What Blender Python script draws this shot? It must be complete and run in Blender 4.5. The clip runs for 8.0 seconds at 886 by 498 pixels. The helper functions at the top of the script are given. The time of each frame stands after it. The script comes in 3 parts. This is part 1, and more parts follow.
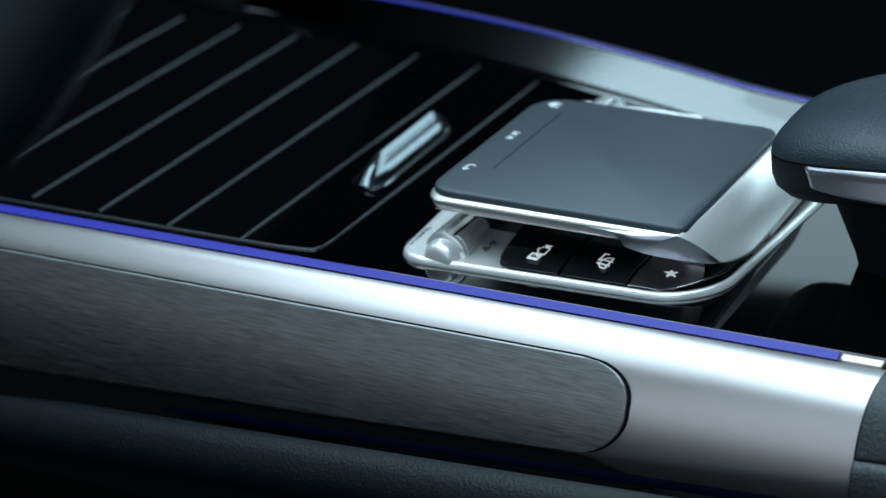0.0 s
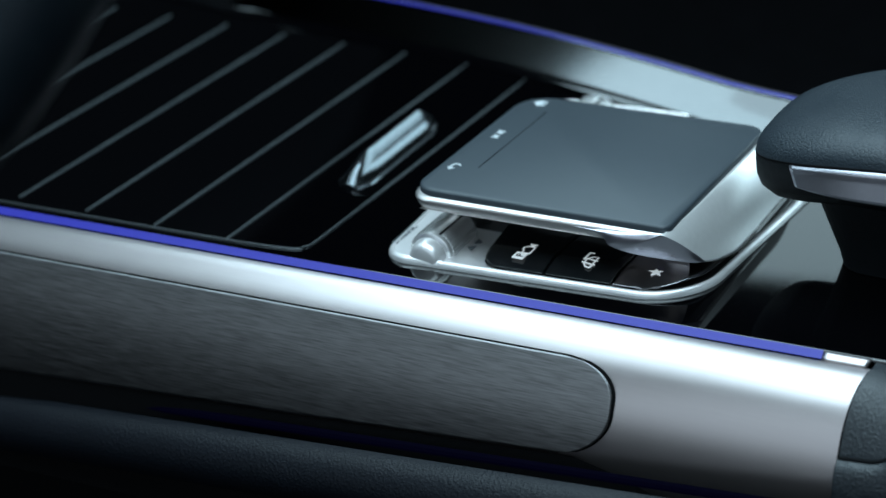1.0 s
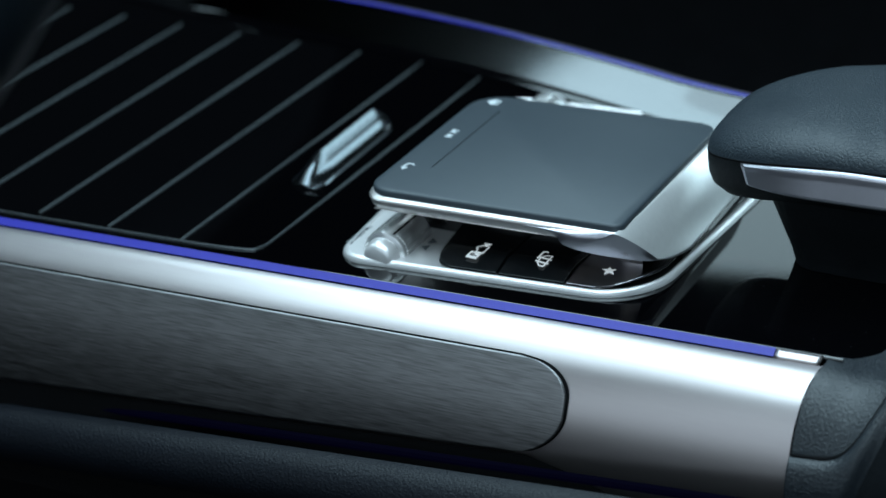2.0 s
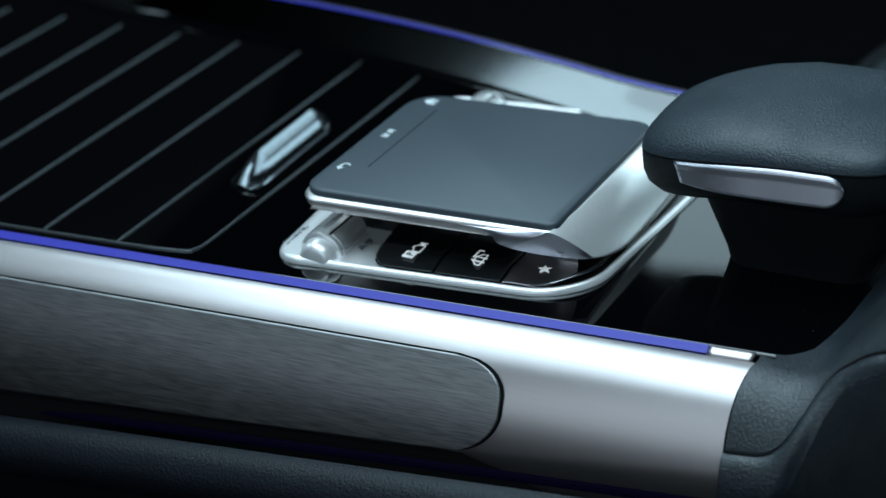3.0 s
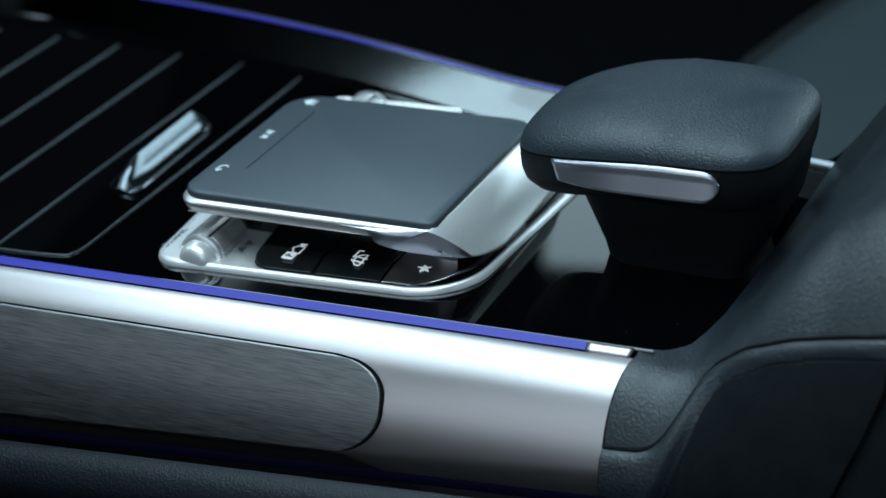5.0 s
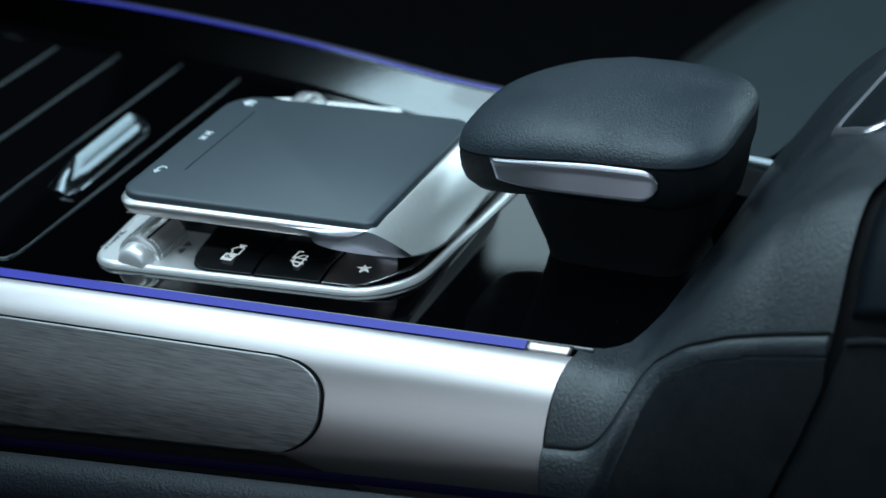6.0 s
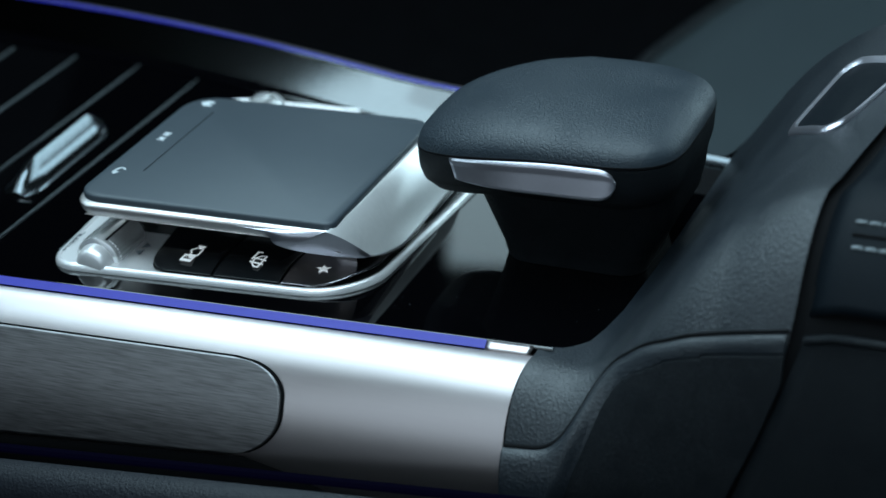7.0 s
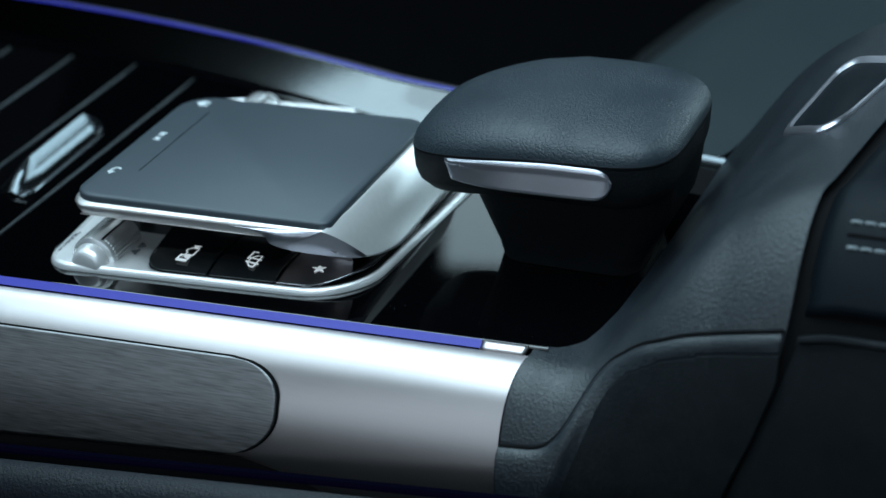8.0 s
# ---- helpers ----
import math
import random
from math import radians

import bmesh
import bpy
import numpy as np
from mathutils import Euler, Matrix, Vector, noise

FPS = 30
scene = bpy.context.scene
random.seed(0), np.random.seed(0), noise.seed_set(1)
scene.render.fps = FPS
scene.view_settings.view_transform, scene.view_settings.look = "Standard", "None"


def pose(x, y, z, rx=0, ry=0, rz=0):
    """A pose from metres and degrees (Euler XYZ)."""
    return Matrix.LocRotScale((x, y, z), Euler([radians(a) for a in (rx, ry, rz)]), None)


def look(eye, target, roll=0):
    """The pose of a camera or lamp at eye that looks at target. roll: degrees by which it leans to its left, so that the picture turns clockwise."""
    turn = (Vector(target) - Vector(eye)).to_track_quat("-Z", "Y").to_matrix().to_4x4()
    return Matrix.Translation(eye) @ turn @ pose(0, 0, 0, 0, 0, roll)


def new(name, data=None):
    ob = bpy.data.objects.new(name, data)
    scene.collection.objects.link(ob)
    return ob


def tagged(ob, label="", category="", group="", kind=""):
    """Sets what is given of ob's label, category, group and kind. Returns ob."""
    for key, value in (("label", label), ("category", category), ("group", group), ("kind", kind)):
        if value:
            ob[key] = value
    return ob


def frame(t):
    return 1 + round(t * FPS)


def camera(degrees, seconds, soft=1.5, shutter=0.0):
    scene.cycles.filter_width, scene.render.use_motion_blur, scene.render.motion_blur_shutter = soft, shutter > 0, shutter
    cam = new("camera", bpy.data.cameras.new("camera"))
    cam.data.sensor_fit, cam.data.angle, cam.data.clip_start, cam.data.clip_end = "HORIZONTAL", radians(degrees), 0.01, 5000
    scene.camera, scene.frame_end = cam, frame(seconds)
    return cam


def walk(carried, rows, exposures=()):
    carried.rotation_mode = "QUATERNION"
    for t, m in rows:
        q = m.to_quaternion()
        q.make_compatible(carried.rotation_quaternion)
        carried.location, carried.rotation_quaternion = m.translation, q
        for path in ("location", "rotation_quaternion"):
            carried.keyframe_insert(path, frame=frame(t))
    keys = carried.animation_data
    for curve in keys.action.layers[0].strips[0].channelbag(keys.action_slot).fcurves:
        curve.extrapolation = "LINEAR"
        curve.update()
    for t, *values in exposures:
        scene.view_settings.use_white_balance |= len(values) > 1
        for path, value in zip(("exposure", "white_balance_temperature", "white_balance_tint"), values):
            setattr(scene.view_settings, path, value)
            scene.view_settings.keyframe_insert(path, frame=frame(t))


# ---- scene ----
cam = camera(23.3, 8.0)
cam.data.dof.use_dof = True
cam.data.dof.focus_distance = 0.745
cam.data.dof.aperture_fstop = 8.2

# seconds, eye in metres, then yaw, pitch and roll in degrees
PATH = [
    (0, 0.42301, -0.60337, 0.34846, 29.050, -25.854, -2.159),
    (0.5, 0.42513, -0.60150, 0.35001, 29.154, -25.981, -2.285),
    (1, 0.42729, -0.60028, 0.35114, 29.043, -26.082, -2.317),
    (1.5, 0.42764, -0.60010, 0.35261, 28.519, -26.198, -2.270),
    (3, 0.43872, -0.59498, 0.35380, 26.805, -26.375, -2.151),
    (3.5, 0.44030, -0.59489, 0.35386, 26.037, -26.389, -2.014),
    (4, 0.44204, -0.59352, 0.35360, 25.251, -26.424, -1.857),
    (4.5, 0.44457, -0.59183, 0.35334, 24.655, -26.445, -1.804),
    (6, 0.44870, -0.58877, 0.35117, 22.398, -26.408, -1.426),
    (6.5, 0.44934, -0.58965, 0.35191, 21.671, -26.441, -1.248),
    (7, 0.44849, -0.58976, 0.35238, 21.136, -26.487, -1.147),
    (7.5, 0.44862, -0.59009, 0.35224, 21.080, -26.472, -1.082),
    (8, 0.44902, -0.58986, 0.35226, 21.043, -26.476, -1.090),
]


def aim(x, y, z, yaw, pitch, roll):
    ahead = Vector((-math.sin(radians(yaw)) * math.cos(radians(pitch)), math.cos(radians(yaw)) * math.cos(radians(pitch)), math.sin(radians(pitch))))
    return look((x, y, z), Vector((x, y, z)) + ahead, roll)


walk(cam, [(t, aim(*row)) for t, *row in PATH], [(0.0, 0.0)])

# ---- world and lights ----
world = bpy.data.worlds.new("cabin_air")
scene.world = world
world.use_nodes = True
world.node_tree.nodes["Background"].inputs[0].default_value = (0.30, 0.42, 0.55, 1)
world.node_tree.nodes["Background"].inputs[1].default_value = 0.0015


def softbox(name, eye, target, sx, sy, watts, colour):
    data = bpy.data.lights.new(name, "AREA")
    data.shape, data.size, data.size_y, data.energy, data.color = "RECTANGLE", sx, sy, watts, colour
    ob = new(name, data)
    ob.matrix_world = look(eye, target)
    return ob


softbox("roof_softbox", (0.17, -0.21, 1.05), (0.17, -0.21, 0.0), 1.24, 1.30, 30.5, (0.62, 0.873, 1.0))
softbox("roof_front_softbox", (-0.445, 0.62, 1.05), (-0.445, 0.62, 0.0), 0.35, 0.60, 5.4, (0.60, 0.87, 1.0))
# unseen lamp added ahead of the console to put a sheen on the collar
softbox("collar_sheen_softbox", (-1.15, -0.05, 0.86), (0.30, 0.0, 0.03), 0.9, 0.5, 6.0, (0.60, 0.87, 1.0))
softbox("front_passenger_window_softbox", (-0.155, 1.25, 0.49), (0.10, 0.10, 0.0), 0.18, 0.26, 0.30, (0.63, 0.89, 1.0))
softbox("rear_passenger_window_softbox", (0.95, 1.15, 0.38), (0.20, 0.10, 0.0), 1.0, 0.5, 7.5, (0.60, 0.88, 1.0))
softbox("driver_door_softbox", (0.30, -1.60, 0.58), (0.10, 0.0, 0.0), 2.2, 1.15, 9.6, (0.67, 0.87, 1.0))

# ---- materials ----


def material(name, colour, rough=0.5, metal=0.0, spread=0.0, grain=0.0, scale=(1, 1, 1), bump=0.0, size=400.0, cells=False, coat=0.0, spec=0.5, rough_spread=0.0, broad_share=1.0):
    """A procedural surface: a colour broken up at two scales, with roughness variation and fine relief."""
    m = bpy.data.materials.new(name)
    m.use_nodes = True
    nt = m.node_tree
    b = nt.nodes["Principled BSDF"]
    b.inputs["Roughness"].default_value, b.inputs["Metallic"].default_value = rough, metal
    b.inputs["Coat Weight"].default_value = coat
    b.inputs["Coat Roughness"].default_value = 0.03
    b.inputs["Specular IOR Level"].default_value = spec
    tc = nt.nodes.new("ShaderNodeTexCoord")
    mp = nt.nodes.new("ShaderNodeMapping")
    mp.inputs["Scale"].default_value = scale
    nt.links.new(tc.outputs["Object"], mp.inputs[0])

    def tex(sz, detail=4.0):
        n = nt.nodes.new("ShaderNodeTexNoise")
        n.inputs["Scale"].default_value, n.inputs["Detail"].default_value = sz, detail
        nt.links.new(mp.outputs[0], n.inputs["Vector"])
        return n

    fine, broad = tex(size), tex(size / 18.0, 2.0)
    mix = nt.nodes.new("ShaderNodeMath")
    mix.operation = "MULTIPLY_ADD"
    nt.links.new(broad.outputs["Fac"], mix.inputs[0])
    mix.inputs[1].default_value = broad_share
    nt.links.new(fine.outputs["Fac"], mix.inputs[2])
    ramp = nt.nodes.new("ShaderNodeMapRange")
    ramp.inputs[1].default_value, ramp.inputs[2].default_value = 0.3 + 0.3 * broad_share, 0.7 + 0.7 * broad_share
    ramp.inputs[3].default_value, ramp.inputs[4].default_value = 1.0 - spread, 1.0 + spread
    nt.links.new(mix.outputs[0], ramp.inputs[0])
    tint = nt.nodes.new("ShaderNodeVectorMath")
    tint.operation = "SCALE"
    tint.inputs[0].default_value = colour
    nt.links.new(ramp.outputs[0], tint.inputs[3])
    nt.links.new(tint.outputs[0], b.inputs["Base Color"])
    if rough_spread:
        rr = nt.nodes.new("ShaderNodeMapRange")
        rr.inputs[1].default_value, rr.inputs[2].default_value = 0.3 + 0.3 * broad_share, 0.7 + 0.7 * broad_share
        rr.inputs[3].default_value, rr.inputs[4].default_value = max(0.0, rough - rough_spread), rough + rough_spread
        nt.links.new(mix.outputs[0], rr.inputs[0])
        nt.links.new(rr.outputs[0], b.inputs["Roughness"])
    if bump:
        bp = nt.nodes.new("ShaderNodeBump")
        bp.inputs["Strength"].default_value, bp.inputs["Distance"].default_value = 1.0, bump
        src = fine.outputs["Fac"]
        if cells:
            v = nt.nodes.new("ShaderNodeTexVoronoi")
            v.feature = "F1" if cells == "domes" else "DISTANCE_TO_EDGE"
            v.inputs["Scale"].default_value = size
            warp = nt.nodes.new("ShaderNodeMixRGB")
            warp.inputs[0].default_value = 0.0022
            nt.links.new(mp.outputs[0], warp.inputs[1])
            nt.links.new(fine.outputs["Color"], warp.inputs[2])
            nt.links.new(warp.outputs[0], v.inputs["Vector"])
            lim = nt.nodes.new("ShaderNodeMapRange")
            lim.inputs[2].default_value = 0.2
            if cells == "domes":
                lim.inputs[2].default_value, lim.inputs[3].default_value, lim.inputs[4].default_value = 0.75, 1.0, 0.0
            nt.links.new(v.outputs[0], lim.inputs[0])
            fade = nt.nodes.new("ShaderNodeMapRange")
            fade.inputs[1].default_value, fade.inputs[2].default_value = 0.35, 0.65
            fade.inputs[3].default_value, fade.inputs[4].default_value = (0.7 if cells == "domes" else 0.25), 1.0
            nt.links.new(broad.outputs["Fac"], fade.inputs[0])
            crease = nt.nodes.new("ShaderNodeMath")
            crease.operation = "MULTIPLY"
            nt.links.new(lim.outputs[0], crease.inputs[0])
            nt.links.new(fade.outputs[0], crease.inputs[1])
            both = nt.nodes.new("ShaderNodeMath")
            both.operation = "MULTIPLY_ADD"
            both.inputs[1].default_value = 0.15 if cells == "domes" else 0.6
            nt.links.new(fine.outputs["Fac"], both.inputs[0])
            nt.links.new(crease.outputs[0], both.inputs[2])
            src = both.outputs[0]
        nt.links.new(src, bp.inputs["Height"])
        nt.links.new(bp.outputs[0], b.inputs["Normal"])
    return m


def glow(name, colour, strength, base, shine=0.2):
    m = bpy.data.materials.new(name)
    m.use_nodes = True
    b = m.node_tree.nodes["Principled BSDF"]
    b.inputs["Base Color"].default_value = (*base, 1)
    b.inputs["Roughness"].default_value = 0.4
    b.inputs["Specular IOR Level"].default_value = shine
    b.inputs["Emission Color"].default_value, b.inputs["Emission Strength"].default_value = (*colour, 1), strength
    return m


PIANO = material("piano_black_lacquer", (0.0007, 0.0007, 0.0010), 0.04, spread=0.1, size=60, coat=0.0)
INLAY = material("inlaid_aluminium_line", (0.18, 0.195, 0.205), 0.36, 1.0, spread=0.15, size=300)
SATIN = material("satin_aluminium", (0.420, 0.375, 0.375), 0.33, 1.0, spread=0.03, scale=(0.05, 1, 1), size=900, rough_spread=0.01)
BRUSHED = material("brushed_dark_aluminium", (0.190, 0.184, 0.187), 0.40, 1.0, spread=0.30, scale=(0.006, 1, 1), bump=0.000012, size=1900, rough_spread=0.06, broad_share=0.06)
SILVER = material("silver_plated_plastic", (0.78, 0.735, 0.72), 0.40, 1.0, spread=0.04, size=500, rough_spread=0.03)
PADTOP = material("soft_touch_pad", (0.0285, 0.0375, 0.0465), 0.50, spread=0.05, size=3000, bump=0.000004)
KEY = material("black_key_plastic", (0.006, 0.007, 0.008), 0.08, spread=0.1, size=300)
WHITE = material("white_print", (0.50, 0.53, 0.55), 0.5, spread=0.03, size=800)
GREY_PRINT = material("grey_print", (0.10, 0.11, 0.12), 0.5, spread=0.03, size=800)
LEATHER = material("grained_black_leather", (0.0125, 0.0192, 0.0262), 0.47, spread=0.10, bump=0.00016, size=620, cells=True, rough_spread=0.08, spec=0.42)
LEATHER_FINE = material("fine_black_leather", (0.0034, 0.0054, 0.0076), 0.48, spread=0.10, bump=0.00005, size=900, cells=True, rough_spread=0.05, spec=0.09)
COLLAR = material("grained_collar_leather", (0.0062, 0.0094, 0.0132), 0.40, spread=0.10, bump=0.00016, size=1050, cells="domes", rough_spread=0.05, spec=0.55)
BOLSTER = material("dark_bolster_leather", (0.0032, 0.0044, 0.0074), 0.48, spread=0.14, bump=0.00013, size=850, cells="domes", spec=0.24)
SMOOTH = material("smooth_black_trim", (0.0024, 0.0036, 0.0050), 0.50, spec=0.14, spread=0.2, bump=0.00014, size=1100, cells=True)
BLACK = material("black_shadow_gap_rubber", (0.002, 0.002, 0.0025), 0.8, spec=0.1, spread=0.1, size=900)
THREAD = material("grey_thread", (0.16, 0.18, 0.19), 0.8, spread=0.2, size=3000)
CARPET = material("black_carpet", (0.0025, 0.0025, 0.003), 0.95, spec=0.02, spread=0.4, bump=0.0004, size=900)
SEATSKIN = material("grey_seat_leather", (0.013, 0.020, 0.0235), 0.6, spec=0.3, spread=0.08, bump=0.0001, size=500, cells=True)
BLUE = glow("blue_light_guide", (0.024, 0.026, 1.0), 0.38, (0.012, 0.012, 0.034), 0.3)
DIM_BLUE = glow("dim_blue_light_guide", (0.10, 0.06, 1.0), 0.004, (0.001, 0.001, 0.002), 0.0)
LIT_PRINT = glow("backlit_white_print", (0.80, 0.90, 0.95), 0.42, (0.6, 0.62, 0.63))
DIAL = material("polished_silver_wheel", (0.80, 0.79, 0.785), 0.25, 0.70, spread=0.05, size=600)
HEEL = material("satin_silver_heel", (0.88, 0.86, 0.85), 0.36, 0.65, spread=0.04, size=500)
PLATE = material("silver_lacquered_plate", (0.76, 0.735, 0.735), 0.33, 0.55, spread=0.03, size=700)
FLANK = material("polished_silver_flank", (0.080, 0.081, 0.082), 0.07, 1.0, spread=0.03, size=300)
TRIM = material("satin_lilac_silver", (0.50, 0.48, 0.53), 0.36, 1.0, spread=0.03, size=600)
# silver colour on a glossy black key, painting in the horn's reflection
STARKEY = material("key_with_painted_reflection", (0.34, 0.325, 0.34), 0.20, 1.0, spread=0.03, size=300)
SMOKE = material("smoked_chrome", (0.12, 0.132, 0.142), 0.20, 1.0, spread=0.06, size=200)

# ---- helpers for building ----


def part(name, bm, mat, parent=None, label="", smooth=40):
    me = bpy.data.meshes.new(name)
    bmesh.ops.recalc_face_normals(bm, faces=bm.faces)
    bm.to_mesh(me)
    bm.free()
    me.materials.append(mat)
    for p in me.polygons:
        p.use_smooth = True
    me.set_sharp_from_angle(angle=radians(smooth))
    ob = new(name, me)
    ob.parent = parent
    if label:
        ob["label"] = label
    return ob


def thing(name, label, category, kind="", group="", at=(0, 0, 0)):
    ob = tagged(new(name), label, category, group, kind)
    ob.empty_display_size = 0.01
    return ob


def sheet(fn, nu, nv, thick=0.0):
    """A grid of fn(u, v) with u and v from 0 to 1; fn gives a point, or with thick a point and its way inwards."""
    bm = bmesh.new()
    rows = []
    for i in range(nu + 1):
        rows.append([bm.verts.new(fn(i / nu, j / nv)) for j in range(nv + 1)])
    for i in range(nu):
        for j in range(nv):
            bm.faces.new((rows[i][j], rows[i + 1][j], rows[i + 1][j + 1], rows[i][j + 1]))
    return bm


def stack(rings, caps=True):
    """A closed skin over rings that have equally many points."""
    bm = bmesh.new()
    vs = [[bm.verts.new(p) for p in r] for r in rings]
    n = len(vs[0])
    for a, b in zip(vs, vs[1:]):
        for k in range(n):
            bm.faces.new((a[k], a[(k + 1) % n], b[(k + 1) % n], b[k]))
    if caps:
        bm.faces.new(vs[0][::-1])
        bm.faces.new(vs[-1])
    return bm


def thicken(ob, t, offset=-1.0):
    md = ob.modifiers.new("thickness", "SOLIDIFY")
    md.thickness, md.offset = t, offset
    return ob


def tube(points, radius, sides=8, flat=1.0, closed=False):
    """A rod along points; flat squeezes it in height."""
    rings = []
    pts = [Vector(p) for p in points]
    for i, p in enumerate(pts):
        a, b = pts[max(i - 1, 0)], pts[min(i + 1, len(pts) - 1)]
        t = (b - a).normalized()
        side = t.cross(Vector((0, 0, 1))).normalized()
        up = side.cross(t)
        r = radius(i / (len(pts) - 1)) if callable(radius) else radius
        rings.append([p + side * (math.cos(k * math.tau / sides) * r) + up * (math.sin(k * math.tau / sides) * r * flat) for k in range(sides)])
    return stack(rings)


def spline(points, n=40):
    """A smooth way through a few guide points (Catmull-Rom)."""
    p = [Vector(q) for q in points]
    p = [2 * p[0] - p[1]] + p + [2 * p[-1] - p[-2]]
    out = []
    m = len(p) - 3
    for i in range(n + 1):
        s = min(i / n * m, m - 1e-9)
        k = int(s)
        t = s - k
        a, b, c, d = p[k], p[k + 1], p[k + 2], p[k + 3]
        out.append(0.5 * ((2 * b) + (c - a) * t + (2 * a - 5 * b + 4 * c - d) * t * t + (3 * b - a - 3 * c + d) * t ** 3))
    return out


def rounded(x0, x1, y0, y1, r, n=6):
    """An outline with rounded corners, r per corner in the order lower left, lower right, upper right, upper left."""
    rr = r if isinstance(r, (tuple, list)) else (r,) * 4
    out = []
    for (cx, cy, a0), q in zip(((x0, y0, 180), (x1, y0, 270), (x1, y1, 0), (x0, y1, 90)), rr):
        mx, my = cx + (q if cx == x0 else -q), cy + (q if cy == y0 else -q)
        for k in range(n + 1):
            a = radians(a0 + 90 * k / n)
            out.append((mx + q * math.cos(a), my + q * math.sin(a)))
    return out


def slab(outline, z0, z1, bevel=0.0, at=lambda x, y: (x, y)):
    """A plate with an outline in plan, from z0 to z1, its upper edge chamfered round."""
    cx, cy = sum(p[0] for p in outline) / len(outline), sum(p[1] for p in outline) / len(outline)

    def ring(z, inset):
        res = []
        for x, y in outline:
            d = math.hypot(x - cx, y - cy)
            k = (d - inset) / d
            q = at(cx + (x - cx) * k, cy + (y - cy) * k)
            res.append((q[0], q[1], z))
        return res

    rings = [ring(z0, 0), ring(z1 - bevel, 0)]
    if bevel:
        rings += [ring(z1 - bevel * 0.4, bevel * 0.25), ring(z1, bevel)]
    return stack(rings)


# ---- the console: plan curves ----


def y_near(x):
    return -0.0155 + 0.062 * x


def y_far(x):
    c = min(max(x, -0.1), 0.13)
    return 0.2215 - 0.16 * x - 0.6 * c * c


def rail_point(x, a, out=0.0):
    """The convex side rail: a in degrees from its upper edge round to its underside."""
    s, c = math.sin(radians(a)), math.cos(radians(a))
    n = Vector((0, -s * 0.048, c * 0.026)).normalized()
    return Vector((x, y_near(x) - 0.003 - 0.026 * s, 0.0042 - 0.048 * (1 - c))) + n * out


def rail_angle(z):
    return math.degrees(math.acos(1 - (0.0042 - z) / 0.048))


console = thing("center_console", "car centre console with glossy black top and silver side rails", "car console", kind="")

# glossy black top
X0, X1 = -0.36, 0.282
part("console_top", sheet(lambda u, v: (X0 + (X1 - X0) * u, y_near(X0 + (X1 - X0) * u) + 0.001 + (y_far(X0 + (X1 - X0) * u) - 0.0225 - y_near(X0 + (X1 - X0) * u)) * v, 0.0), 40, 12), PIANO, console, "piano black lacquered top panel")
part("console_core", stack([[(X0, -0.03, z), (0.40, -0.02, z), (0.40, 0.15, z), (X0, 0.2, z)] for z in (-0.20, -0.012)]), BLACK, console)

# inlaid lines across the top
SPACING = 0.0325
for k in range(-7, 2):
    x = SPACING * k
    ya, yb = (0.0, 0.200) if k < 1 else (0.012, 0.192)
    w = 0.00035
    bm = stack([[(x - w, ya, z), (x + w, ya, z), (x + w, yb, z), (x - w, yb, z)] for z in (-0.0006, 0.0005)])
    part("inlay_line", bm, INLAY, console, "thin inlaid aluminium line" if k == -7 else "")

part("panel_edge_line", tube(spline([(0.0325, 0.014, 0.0002), (0.0312, 0.0075, 0.0002), (0.0240, 0.0032, 0.0002), (-0.02, -0.0010, 0.0002), (-0.20, -0.0125, 0.0002), (-0.35, -0.0225, 0.0002)], 60), 0.0005, 6), INLAY, console)

# far flank with its blue light line behind a thin lip
FAR = 0.608
part("far_foot", sheet(lambda u, v: (X0 + FAR * u, y_far(X0 + FAR * u) - 0.0235 + 0.0055 * v, 0.0003 + 0.0022 * v * v), 50, 5), PIANO, console, "lacquered foot of the far rail")
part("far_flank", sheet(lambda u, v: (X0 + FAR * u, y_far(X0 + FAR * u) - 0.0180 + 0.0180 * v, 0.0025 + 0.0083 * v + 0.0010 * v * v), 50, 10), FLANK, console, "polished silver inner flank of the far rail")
part("far_rail", sheet(lambda u, v: (X0 + FAR * u, y_far(X0 + FAR * u) + 0.0015 + 0.03 * math.sin(v * 1.6), 0.0118 - 0.04 * (1 - math.cos(v * 1.6))), 40, 8), SATIN, console)
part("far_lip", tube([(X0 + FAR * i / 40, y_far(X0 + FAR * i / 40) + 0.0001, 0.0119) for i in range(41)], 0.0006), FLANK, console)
part("far_light_strip", tube([(X0 + 0.605 * i / 40, y_far(X0 + 0.605 * i / 40) + 0.0016, 0.0120) for i in range(41)], 0.0011), BLUE, console, "glowing blue ambient light strip")
part("far_rail_end", sheet(lambda u, v: (0.246 + 0.040 * u, y_far(0.246 + 0.040 * u) - 0.0026 + 0.0036 * v, 0.0026 + 0.0040 * math.sin(v * 1.5)), 10, 6), SMOKE, console, "silver end of the far rail")
part("far_end_foot", sheet(lambda u, v: (0.246 + 0.040 * u, y_far(0.246 + 0.040 * u) - 0.0226 + 0.020 * v, 0.0002 + 0.0022 * v * v), 10, 6), BLACK, console)

